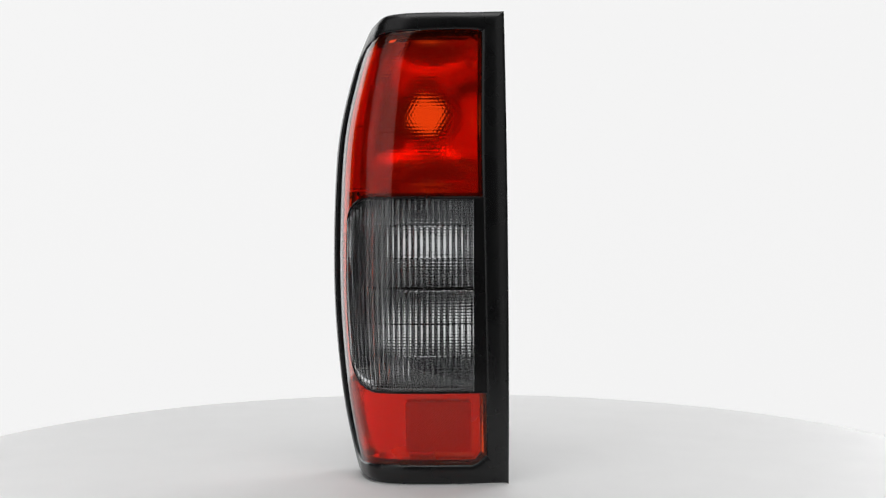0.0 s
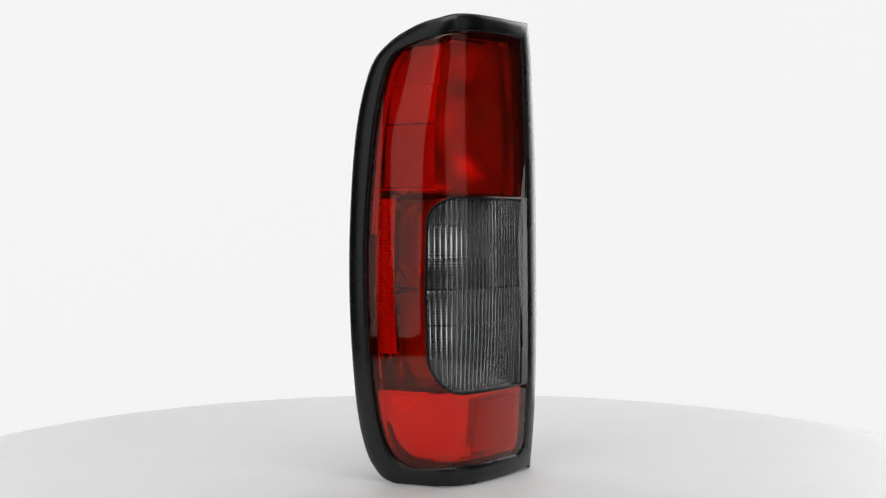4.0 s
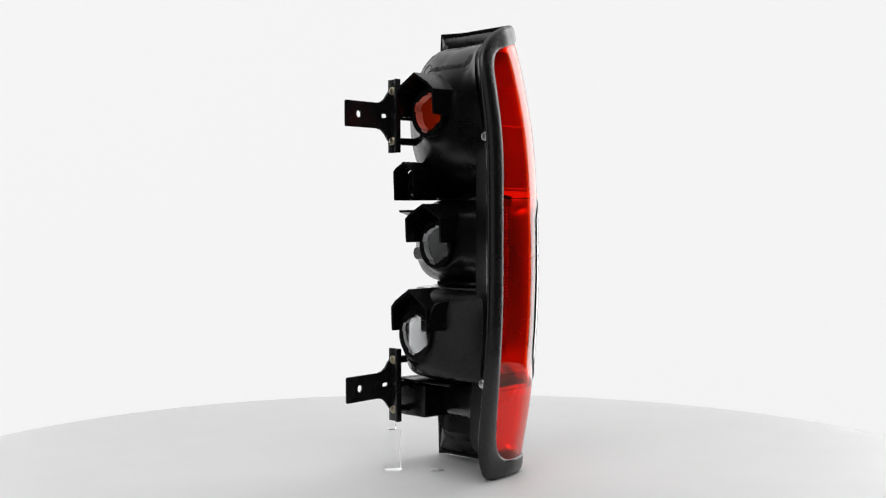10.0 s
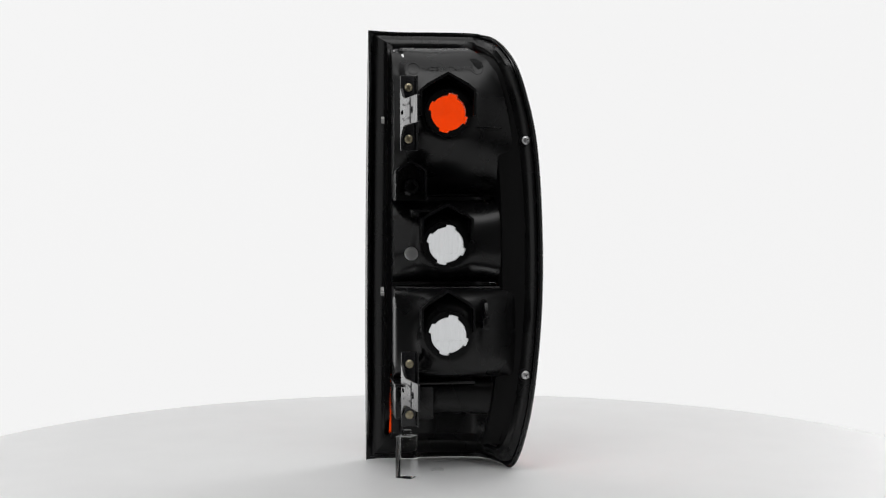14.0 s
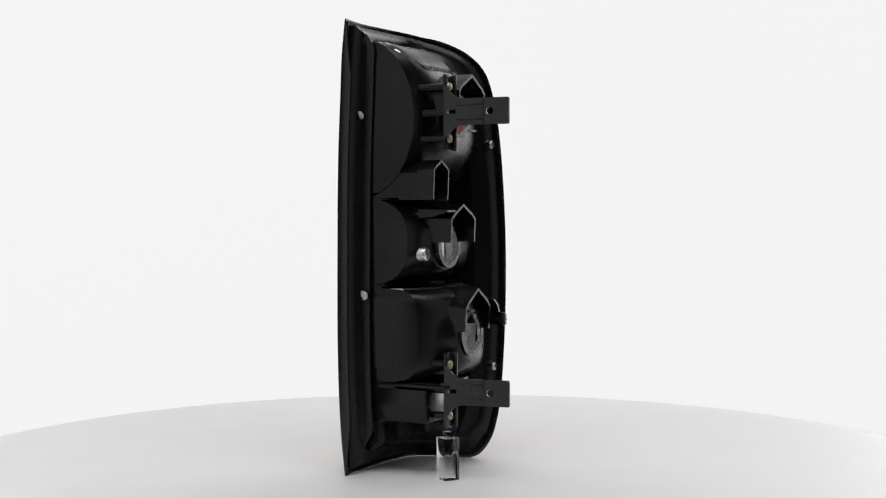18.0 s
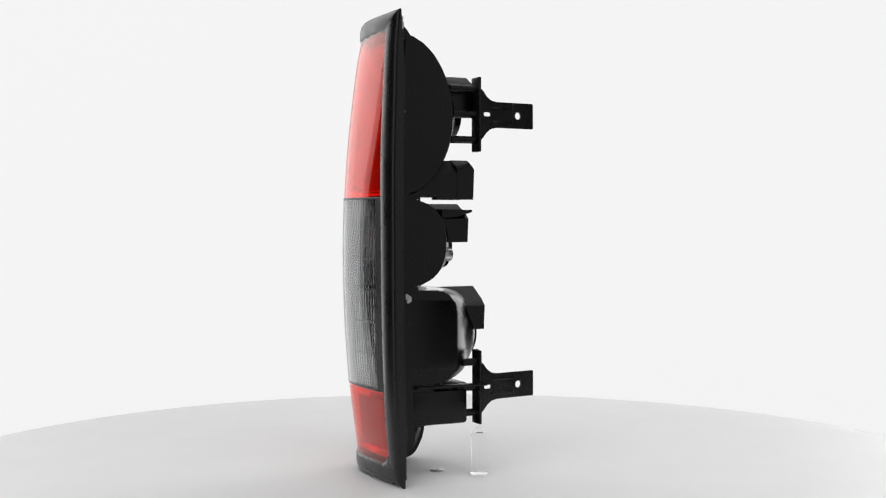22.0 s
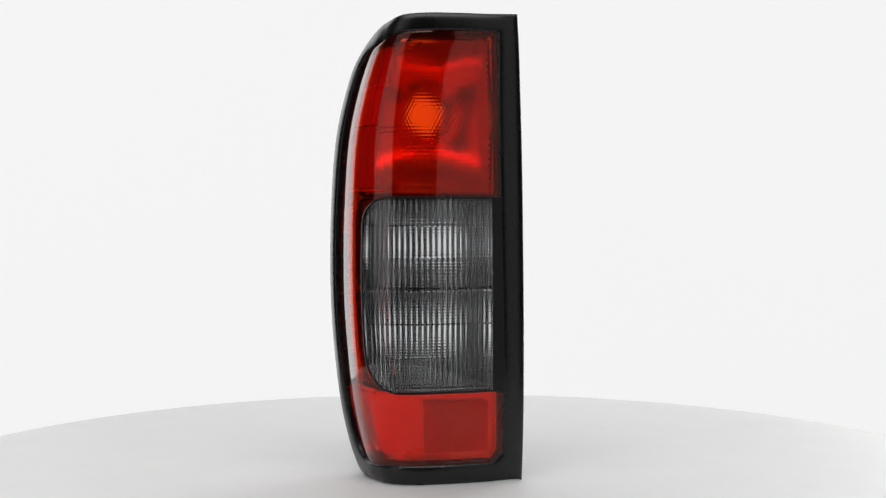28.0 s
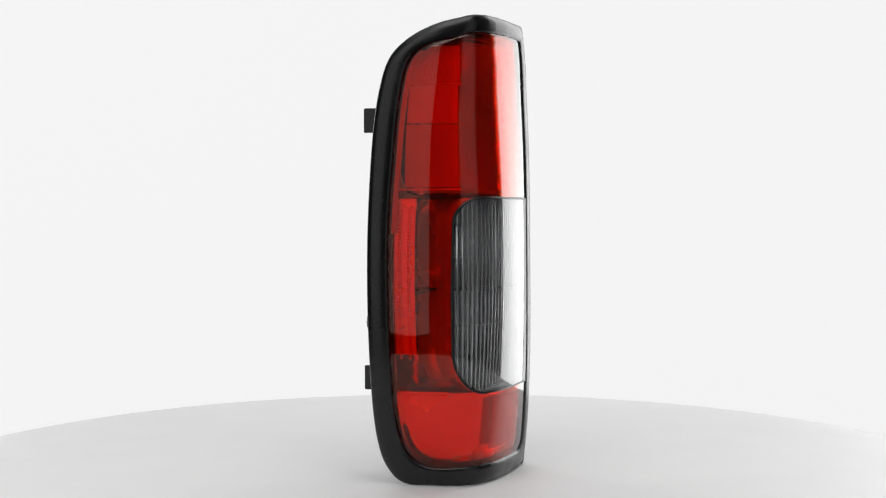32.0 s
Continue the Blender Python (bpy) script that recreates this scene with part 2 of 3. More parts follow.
def bulge(z):
    return float(np.interp(z, Z_FINE, K_FRONT))


def skin_at(s, z, off=0.0):
    """The lamp's outer face at arc length s from its straight edge and height z, pushed out by off."""
    s0 = min(max(s, 0.0), S_END)
    over = s - s0
    x, y = np.interp(s0, S_, X_), np.interp(s0, S_, Y_)
    e = 0.011
    a, b = max(s0 - e, 0), min(s0 + e, S_END)
    d = Vector((np.interp(b, S_, X_) - np.interp(a, S_, X_), np.interp(b, S_, Y_) - np.interp(a, S_, Y_))).normalized()
    n = Vector((d.y, -d.x))
    if n.x * x + n.y * y < 0:
        n = -n
    w = min(1.0, max(0.0, s / 0.12))
    edge = np.interp(z, Z_FINE, K_EDGE)
    k = edge + (bulge(z) - edge) * w * w * (3 - 2 * w)
    u = (z - Z_MID) / 0.21
    lean = (0.00189 + -0.00188 * u + -0.00117 * u * u) * min(1.0, max(0.0, 1 - s / 0.05))
    return Vector((x + lean + d.x * over + n.x * off - min(n.x, 0.0) * np.interp(z, Z_FINE, K_SIDE), y + d.y * over + n.y * off - n.y * k, z))


def ring_points(ctrl, sub=12):
    """A closed outline through controls (s, z, sharp): smooth between them, with corners where sharp."""
    n = len(ctrl)
    out = []
    for i in range(n):
        a, b, c, d = (ctrl[(i + k) % n] for k in (-1, 0, 1, 2))
        a = b if b[2] else a
        d = c if c[2] else d
        for k in range(sub):
            t = k / sub
            out.append(tuple(catmull(a[j], b[j], c[j], d[j], t) for j in (0, 1)))
    return out


SX, SY = s_of_x, s_of_y
OUTER = [(0.0000, 0.0005, 1), (0.0000, 0.0105, 0), (0.0000, 0.1213, 0), (0.0000, 0.2990, 0), (0.0000, 0.4032, 0), (0.0000, 0.4228, 1), (0.0308, 0.4217, 0),
         (0.0627, 0.4217, 0), (0.0944, 0.4212, 0), (0.1260, 0.4195, 0), (0.1639, 0.4148, 0), (0.1876, 0.4080, 0), (0.2058, 0.3972, 0), (0.2194, 0.3812, 0),
         (0.2256, 0.3562, 0), (0.2290, 0.3114, 0), (0.2327, 0.2113, 0), (0.2320, 0.0839, 0), (0.2281, 0.0332, 0), (0.2188, 0.0112, 0), (0.2049, 0.0011, 0),
         (0.1790, 0.0005, 0), (0.1304, 0.0005, 0), (0.0472, 0.0005, 0), (0.0139, 0.0008, 0)]
INNER = [(0.0210, 0.0260, 0), (0.0192, 0.0328, 0), (0.0207, 0.1228, 0), (0.0229, 0.3021, 0), (0.0215, 0.3986, 0), (0.0223, 0.4041, 0), (0.0283, 0.4056, 0),
         (0.0454, 0.4060, 0), (0.0983, 0.4049, 0), (0.1289, 0.4034, 0), (0.1506, 0.3996, 0), (0.1747, 0.3952, 0), (0.1919, 0.3892, 0), (0.2019, 0.3759, 0),
         (0.2057, 0.3494, 0), (0.2088, 0.2958, 0), (0.2134, 0.2158, 0), (0.2121, 0.0915, 0), (0.2083, 0.0492, 0), (0.2009, 0.0285, 0), (0.1865, 0.0187, 0),
         (0.1659, 0.0166, 0), (0.1317, 0.0178, 0), (0.0457, 0.0182, 0), (0.0307, 0.0185, 0)]
OUT_RING, IN_RING = ring_points(OUTER), ring_points(INNER)


def blend_ring(t, off, lip=None):
    """The ring a share t of the way from the frame's rim to the lens opening; lip: off away from the straight edge."""
    out = []
    for a, b in zip(OUT_RING, IN_RING):
        w = min(1.0, max(0.0, (a[0] - 0.004) / 0.02))
        w = max(w, 1 - min(1.0, min(a[1], 0.42 - a[1]) / 0.05))
        out.append(skin_at(a[0] + (b[0] - a[0]) * t, a[1] + (b[1] - a[1]) * t, off if lip is None else off + (lip - off) * w))
    return out


def build_frame(lamp):
    bm = bmesh.new()
    profile = ((0.10, -0.0110), (0.0, -0.0110), (0.0, -0.0020), (0.03, -0.0009), (0.10, 0.0), (0.25, 0.0010), (0.45, 0.0014), (0.65, 0.0012), (0.85, 0.0009),
               (0.97, 0.0), (1.0, -0.0010), (1.0, -0.0060), (0.80, -0.0050), (0.35, -0.0030), (0.12, -0.0045), (0.10, -0.0110))
    rows = [blend_ring(t, o, -0.0030 if o < -0.01 else None) for t, o in profile[:-1]]
    skin(bm, rows + [rows[0]], closed=True)
    bmesh.ops.remove_doubles(bm, verts=bm.verts, dist=1e-6)
    return part("frame", bm, M_FRAME, lamp, "satin black plastic surround", 50)


def edge_s(z):
    """The lens opening at height z: from its straight edge to its far edge."""
    n = len(IN_RING)
    hits = []
    for i in range(n):
        a, b = IN_RING[i], IN_RING[(i + 1) % n]
        if (a[1] - z) * (b[1] - z) <= 0 and a[1] != b[1]:
            hits.append(a[0] + (b[0] - a[0]) * (z - a[1]) / (b[1] - a[1]))
    return min(hits), max(hits)


Z_LO = min(p[1] for p in IN_RING) + 0.0002
Z_HI = max(p[1] for p in IN_RING) - 0.0002
CZ0, CZ1 = 0.0840, 0.2565
GAP = 0.0007


def clear_edge(z):
    """The far edge of the smoked window at height z."""
    base = s_of_y(-0.0495) + (z - 0.17) * -0.02 * (1 if z > 0.17 else -0.6)
    top, low = 0.022, 0.036
    if z > CZ1 - top:
        q = (z - CZ1 + top) / top
        return base - top * 1.35 * (1 - math.sqrt(max(0.0, 1 - q * q)))
    if z < CZ0 + low:
        q = (CZ0 + low - z) / low
        return base - low * (1 - math.sqrt(max(0.0, 1 - q * q)))
    return base


def sunk(s):
    """How far the lenses sit back from the frame towards the far edge of the side."""
    q = min(1.0, max(0.0, (s - 0.165) / 0.045))
    return 0.0026 * q * q * (3 - 2 * q)


def slab(bm, rows, thick, relief=None, top=0.0):
    """A plate from a grid of (s, z), with the given thickness; relief(s, z): added on its inner face."""
    front = [[skin_at(s, z, top - sunk(s)) for s, z in row] for row in rows]
    back = [[skin_at(s, z, top - sunk(s) - thick - (relief(s, z) if relief else 0.0)) for s, z in row] for row in rows]
    f = [[bm.verts.new(p) for p in r] for r in front]
    b = [[bm.verts.new(p) for p in r] for r in back]
    for g in (f, b):
        for r0, r1 in zip(g, g[1:]):
            for i in range(len(r0) - 1):
                bm.faces.new((r0[i], r0[i + 1], r1[i + 1], r1[i]))
    m, n = len(f), len(f[0])
    rim = [(0, i) for i in range(n)] + [(j, n - 1) for j in range(1, m)] + [(m - 1, i) for i in range(n - 2, -1, -1)] + [(j, 0) for j in range(m - 2, 0, -1)]
    for (j, i), (l, k) in zip(rim, rim[1:] + rim[:1]):
        bm.faces.new((f[j][i], f[l][k], b[l][k], b[j][i]))


def spread(a, b, n):
    return [a + (b - a) * i / (n - 1) for i in range(n)]


def ease(a, b, n):
    """Values from a to b, closer together at both ends."""
    return [a + (b - a) * (1 - math.cos(math.pi * i / (n - 1))) / 2 for i in range(n)]


def build_lenses(lamp):
    T = 0.0026
    bm = bmesh.new()
    rows = []
    for z in ease(CZ1 + GAP, Z_HI + 0.0012, 30):
        a, b = edge_s(min(z, Z_HI - 0.0016))
        rows.append([(s, z) for s in spread(a - 0.0012, b + 0.0012, 56)])
    slab(bm, rows, T, None, -0.0006)
    red = part("upper_lens", bm, M_RED, lamp, "glossy clear red lens wrapping round the corner", 60)
    bm = bmesh.new()
    rows = []
    for z in ease(CZ0 - GAP, CZ1 + GAP, 40):
        b = edge_s(z)[1]
        rows.append([(s, z) for s in spread(clear_edge(min(max(z, CZ0), CZ1)) + GAP, b + 0.0012, 30)])
    slab(bm, rows, T, None, -0.0006)
    part("side_lens", bm, M_RED, lamp, "glossy clear red lens on the lamp's side", 60)
    bm = bmesh.new()
    rows = []
    for z in ease(Z_LO - 0.0016, CZ0 - GAP, 22):
        a, b = edge_s(max(z, Z_LO + 0.0014))
        rows.append([(s, z) for s in spread(a - 0.0012, b + 0.0012, 56)])
    slab(bm, rows, T, None, -0.0006)
    part("lower_lens", bm, M_RED, lamp, "glossy clear red lens below the window", 60)
    bm = bmesh.new()
    rows = []
    a = 0.0300
    p, q = 0.0048, (CZ1 - CZ0) / 66
    count = int((max(clear_edge(z) for z in spread(CZ0, CZ1, 60)) - a) / p * 8) + 2
    for z in spread(CZ0, CZ1, 66 * 6 + 1):
        rim = clear_edge(z) - GAP
        rows.append([(min(a + j * p / 8, rim - (count - j) * 1e-6), z) for j in range(count + 1)])

    def flutes(s, z):
        f = (((s - a) / p) % 1.0) * 2 - 1
        g = (((z - CZ0) / q) % 1.0) * 2 - 1
        line = min(abs((z - 0.116 + 0.0145) % 0.029 - 0.0145) / 0.0006, 1.0)
        return (0.00095 * (1 - f * f) + 0.00026 * (1 - g * g)) * line
    slab(bm, rows, T, flutes)
    win = part("clear_lens", bm, M_SMOKE, lamp, "smoked clear window with fine vertical flutes", 60)
    # pillow optics inside the upper lens
    bm = bmesh.new()
    p = 0.0034
    h = p * 0.87
    nz, ns = int(0.132 / h), int((SY(-0.0480) - 0.0300) / p)
    rows = [[(0.0300 + p * i / 6, 0.2640 + h * j / 6) for i in range(ns * 6 + 1)] for j in range(nz * 6 + 1)]

    def pillows(s, z):
        row = math.floor((z - 0.2640) / h + 1e-6)
        u = (((s - 0.0300) / p + 0.5 * (row % 2)) % 1.0) * 2 - 1
        v = (((z - 0.2640) / h) % 1.0) * 2 - 1
        return 0.00031 * max(0.0, 1 - 0.5 * (u * u + v * v))
    slab(bm, rows, 0.0014, pillows, -0.0042)
    optic = part("pillow_optic", bm, M_OPTIC, red, "clear pillow optics inside the red lens", 60)
    optic.visible_shadow = False
    # reflex plates: fine pyramids behind the red lenses
    for s0, s1, z0, z1, deep in ((0.0320, SX(-0.0300), 0.0290, 0.0745, 0.0048), (0.1470, 0.1990, 0.2660, 0.3210, 0.0070)):
        bm = bmesh.new()
        ns, nz = int((s1 - s0) / 0.0012), int((z1 - z0) / 0.0012)
        rows = [[(s, z) for s in spread(s0, s1, ns + 1)] for z in spread(z0, z1, nz + 1)]
        front = [[skin_at(s, z, -deep - 0.0009 * ((i + j) % 2)) for i, (s, z) in enumerate(row)] for j, row in enumerate(rows)]
        back = [[skin_at(s, z, -deep - 0.0022) for s, z in row] for row in rows]
        skin(bm, front + list(reversed(back)) + [front[0]])
        part("reflex_plate", bm, M_REFLEX, lamp, "fine-grained red reflex plate", 0)
    # plain upper part of the side reflex box
    bm = bmesh.new()
    slab(bm, [[(s, z) for s in spread(0.1470, 0.1990, 24)] for z in spread(0.3225, 0.3560, 12)], 0.0020, None, -0.0066)
    part("light_box", bm, M_PALE, lamp, "pale red panel behind the side lens", 60)
    # ribbed panel above it
    bm = bmesh.new()
    rows = []
    for z in spread(0.3590, 0.3920, 10):
        rows.append([(s, z) for s in spread(0.1440, edge_s(z)[1] - 0.005, 61)])
    slab(bm, rows, 0.0020, None, -0.0085)
    bm.verts.ensure_lookup_table()
    for k, v in enumerate(bm.verts):
        if k % 61 % 4 == 2:
            v.co += (Vector((0, 0, v.co.z)) - v.co).normalized() * -0.0007
    part("upper_panel", bm, M_REFLEX, lamp, "ribbed red panel behind the top of the side lens", 30)
    # shelves and rim round the side reflex box
    for ring in ([(s, 0.3575) for s in spread(0.1430, 0.2030, 16)], [(s, 0.2640) for s in spread(0.1450, 0.2040, 16)]):
        bm = bmesh.new()
        skin(bm, [[skin_at(s, z + dz, -o) for s, z in ring] for dz, o in ((-0.0008, 0.0062), (0.0008, 0.0062), (0.0008, 0.0170), (-0.0008, 0.0170), (-0.0008, 0.0062))])
        part("inner_shelf", bm, M_PALE, lamp, "red shelf behind the side lens", 30)
    bm = bmesh.new()
    zs = spread(0.2250, 0.3880, 30)
    rows = [[skin_at(edge_s(z)[1] - a, z, -o) for z in zs] for a, o in ((0.0020, 0.0062), (0.0062, 0.0068), (0.0062, 0.0090), (0.0020, 0.0090), (0.0020, 0.0062))]
    skin(bm, rows)
    part("light_rim", bm, M_PALE, lamp, "bright red rim strip behind the side lens", 40)
    # bead columns behind the side lens
    for ds in (0.0085, 0.0170):
        bm = bmesh.new()
        for z in spread(0.1150, 0.2480, 44):
            c = skin_at(edge_s(z)[1] - ds, z, -0.0098)
            lathe(bm, [(0.0011, -0.0012), (0.0013, 0.0), (0.0009, 0.0009), (0.0003, 0.0012)], 8, "x", c)
        part("bead_column", bm, M_PALE, lamp, "column of small red beads", 40)
    bm = bmesh.new()
    slab(bm, [[(edge_s(z)[1] - ds, z) for ds in spread(0.0225, 0.0030, 8)] for z in spread(0.1180, 0.2560, 24)], 0.0015, None, -0.0090)
    part("side_strip", bm, M_LINING, lamp, "silvery strip that carries the bead columns", 40)
    # dark weld line round the window
    bm = bmesh.new()
    ring = [skin_at(s, CZ1, -0.0010) for s in spread(0.0190, clear_edge(CZ1), 26)]
    ring += [skin_at(clear_edge(z), z, -0.0010) for z in reversed(ease(CZ0, CZ1, 50)[1:-1])]
    ring += [skin_at(s, CZ0, -0.0010) for s in reversed(spread(0.0190, clear_edge(CZ0), 26))]
    tube(bm, ring, 0.0013)
    part("weld_line", bm, M_HOUSING, lamp, "dark weld seam round the window")
    # chamber wall behind the window's edge
    bm = bmesh.new()
    ring = [(s, CZ1) for s in spread(0.0290, clear_edge(CZ1), 26)]
    ring += [(clear_edge(z), z) for z in reversed(ease(CZ0, CZ1, 50)[1:-1])]
    ring += [(s, CZ0) for s in reversed(spread(0.0290, clear_edge(CZ0), 26))]
    top = [skin_at(s, z, -0.0027) for s, z in ring]
    low = []
    for p in top:
        x = p.x + 0.30 * max(0.0, -0.02 - p.x)
        side = max(0.0, min(1.0, (-0.02 - p.x) / 0.03))
        low.append(Vector((x, p.y + 0.020 + 0.004 * side, p.z)))
    mid = [a.lerp(b, 0.5) + Vector((-0.004 * max(0, min(1, (-0.02 - a.x) / 0.03)), 0, 0)) for a, b in zip(top, low)]
    skin(bm, [top, mid, low])
    wall = part("chamber_wall", bm, M_LINING, lamp, "silvery wall round the window's chamber", 40)
    bm = bmesh.new()
    heart = Vector((-0.02, 0.0, 0.17))
    skin(bm, [[v + (Vector((heart.x, v.y, heart.z)) - v).normalized() * 0.0014 for v in row] for row in (top, mid, low)])
    part("liner", bm, M_LINER, wall, "silvery liner of the window's chamber", 40)
    bm = bmesh.new()
    foot = []
    for p in low:
        side = max(0.0, min(1.0, (-0.02 - p.x) / 0.03))
        foot.append(Vector((p.x + 0.004 * side, max(p.y + 0.002, min(p.y + 0.006 + 0.030 * side, max(-0.012, back_y(p.x, p.z)) - 0.004)), p.z)))
    skin(bm, [low, foot])
    part("skirt", bm, M_LINING, wall, "silvery skirt of the window's chamber", 40)
    # black web between window and frame
    bm = bmesh.new()
    skin(bm, [[skin_at(s, z, 0.0001) for s in spread(0.0180, 0.0303, 4)] for z in spread(CZ0, CZ1, 12)]
         + [[skin_at(s, z, -0.0050) for s in spread(0.0180, 0.0303, 4)] for z in reversed(spread(CZ0, CZ1, 12))])
    part("edge_web", bm, M_HOUSING, lamp)


# ---------------------------------------------------------------- tail light: housing and bowls
X_R, X_L = 0.0395, -0.0800
BOWLS = {"upper": dict(z0=0.2574, z1=0.4045, hole=(-0.009, 0.336), yh=0.0125, power=2.0, wall=-0.002, collar=0.0200),
         "middle": dict(z0=0.1752, z1=0.2573, hole=(-0.008, 0.2135), yh=0.0050, power=2.6, wall=-0.009, collar=0.0095),
         "lower": dict(z0=0.0860, z1=0.1751, hole=(-0.007, 0.1310), yh=0.0320, power=5.0, wall=0.001)}


def rim_y(x, z=Z_MID):
    """The flange behind the lenses: the front edge of the bowls."""
    x -= float(np.interp(z, Z_FINE, K_SIDE)) * min(1.0, max(0.0, (-0.03 - x) / 0.04))
    y = float(np.interp(x, (-0.085, -0.078, -0.065, -0.045, 0.0, 0.04), (0.006, -0.004, -0.036, -0.056, -0.0660, -0.0610)))
    return y + bulge(z) * (0.38 if x > 0.03 else 0.9)


def far_x(z):
    """How far the housing reaches towards the lamp's outer side at height z."""
    x = float(np.interp(z, (0.02, 0.035, 0.06, 0.30, 0.34, 0.37, 0.39, 0.401), (-0.062, -0.072, -0.078, -0.078, -0.072, -0.060, -0.048, -0.036)))
    return max(x, skin_at(SY(-0.018), z).x + 0.0155)


def bowl_y(b, x, z):
    zc, hz = (b["z0"] + b["z1"]) / 2, (b["z1"] - b["z0"]) / 2
    q = min(1.0, abs((z - zc) / hz))
    prof = (1 - q ** b["power"]) ** (1 / b["power"] if b["power"] > 2.5 else 0.5)
    hx = b["hole"][0]
    if x > hx:
        deep = b["yh"] + (b["wall"] - b["yh"]) * ((x - hx) / (X_R - hx)) ** 2
    else:
        k = (hx - x) / (hx - X_L)
        deep = b["yh"] + (0.006 - b["yh"]) * k ** 2.2
    r = math.hypot(x - hx, z - b["hole"][1])
    y = rim_y(x, z) + (deep - rim_y(x, z)) * prof
    w = min(1.0, max(0.0, (0.034 - r) / 0.012))
    return y + (b["yh"] - y) * w * w * (3 - 2 * w)


def low_y(x, z):
    """The closed chamber below the bowls."""
    q = min(1.0, abs((z - 0.0675) / 0.0195))
    deep = float(np.interp(x, (-0.08, -0.05, -0.02, 0.02, 0.0395), (0.006, 0.000, -0.008, -0.014, -0.018)))
    base = rim_y(x, z) + 0.012 * min(1.0, max(0.0, (z - 0.019) / 0.006))
    return max(base, rim_y(x, z) + (deep - rim_y(x, z)) * (1 - q ** 6) ** 0.5)


def back_y(x, z):
    for b in BOWLS.values():
        if b["z0"] <= z <= b["z1"]:
            return bowl_y(b, x, z)
    return low_y(x, z) if z < 0.0865 else rim_y(x, z)


def hole_edge(b, a, r=0.0165):
    """Bayonet opening: a circle with three notches of different widths."""
    d = math.degrees(a) % 360
    for mid, half in ((105, 15), (22, 15), (285, 14), (203, 12)):
        if abs((d - mid + 180) % 360 - 180) < half:
            r += 0.0023
            break
    return b["hole"][0] + r * math.cos(a), b["hole"][1] + r * math.sin(a)


def bowl_mesh(bm, b, inset, n=144, m=14):
    """The shell of a bowl with its bulb opening; inset: how far inside the outer face."""
    x0, x1, z0, z1 = X_L + inset, X_R - inset, b["z0"] + inset, b["z1"] - inset
    hx, hz = b["hole"]
    rows = []
    for j in range(m + 1):
        t = (j / m) ** 1.25
        row = []
        for i in range(n):
            a = 2 * math.pi * (i + 0.5) / n
            c, s = math.cos(a), math.sin(a)
            k = min([((x1 - hx) / c) if c > 1e-9 else 9, ((x0 - hx) / c) if c < -1e-9 else 9, ((z1 - hz) / s) if s > 1e-9 else 9, ((z0 - hz) / s) if s < -1e-9 else 9])
            while hx + k * c < far_x(hz + k * s) + inset:
                k *= 0.985
            ex, ez = hole_edge(b, a)
            bx, bz = hx + k * c, hz + k * s
            x, z = ex + (bx - ex) * t, ez + (bz - ez) * t
            row.append((x, bowl_y(b, x, z) - inset, z))
        rows.append(row)
    # the wall round the bowl, forward to the flange
    last = rows[-1]
    rows.append([(x, min(y, rim_y(x, z)), z) for x, y, z in last])
    vs = skin(bm, rows, closed=True)
    return rows


def hood_mesh(bm, cx, bowl, half, top, shoulder, low, y0, y1, th=0.0022):
    """A gabled rain hood over a bulb opening, open below and behind."""
    out = [(cx - half, low), (cx - half, shoulder), (cx - half * 0.75, shoulder + (top - shoulder) * 0.35), (cx, top), (cx + half * 0.75, shoulder + (top - shoulder) * 0.35), (cx + half, shoulder), (cx + half, low)]
    inn = [(cx - half + th, low), (cx - half + th, shoulder - th * 0.4), (cx - half * 0.75 + th * 0.6, shoulder + (top - shoulder) * 0.35 - th), (cx, top - th * 1.25), (cx + half * 0.75 - th * 0.6, shoulder + (top - shoulder) * 0.35 - th), (cx + half - th, shoulder - th * 0.4), (cx + half - th, low)]
    loop = out + list(reversed(inn))
    a = [bm.verts.new((x, bowl_y(bowl, x, z) - 0.0002 if bowl else y0, z)) for x, z in loop]
    b = [bm.verts.new((x, y1 - (0.001 if k in (0, 6, 7, 13) else 0), z)) for k, (x, z) in enumerate(loop)]
    n, h = len(loop), len(out)
    for i in range(n):
        bm.faces.new((a[i], a[(i + 1) % n], b[(i + 1) % n], b[i]))
    for i in range(h - 1):
        for g in (a, b):
            bm.faces.new((g[i], g[i + 1], g[n - 2 - i], g[n - 1 - i]))
    return bm


def screw_mesh(bm, at, r=0.0042, axis="y"):
    # domed head with a cross-shaped recess
    n = 32
    rows = [[(rad * r, h, i) for i in range(n)] for rad, h in ((0.5, -0.004), (0.5, 0.0), (1.0, 0.0), (1.0, 0.0009), (0.88, 0.0018), (0.66, 0.0023))]
    pts = [[(at[0] + q * math.cos(2 * math.pi * i / n), at[1] + h, at[2] + q * math.sin(2 * math.pi * i / n)) for q, h, i in row] for row in rows]
    for h in (0.0024, 0.0008):
        row = []
        for i in range(n):
            a = 2 * math.pi * i / n + 0.4
            q = r * (0.58 if abs(math.cos(2 * a)) > 0.8 else 0.2)
            row.append((at[0] + q * math.cos(a - 0.4), at[1] + h, at[2] + q * math.sin(a - 0.4)))
        pts.append(row)
    vs = skin(bm, pts, closed=True)
    bm.faces.new(vs[-1])
    return bm


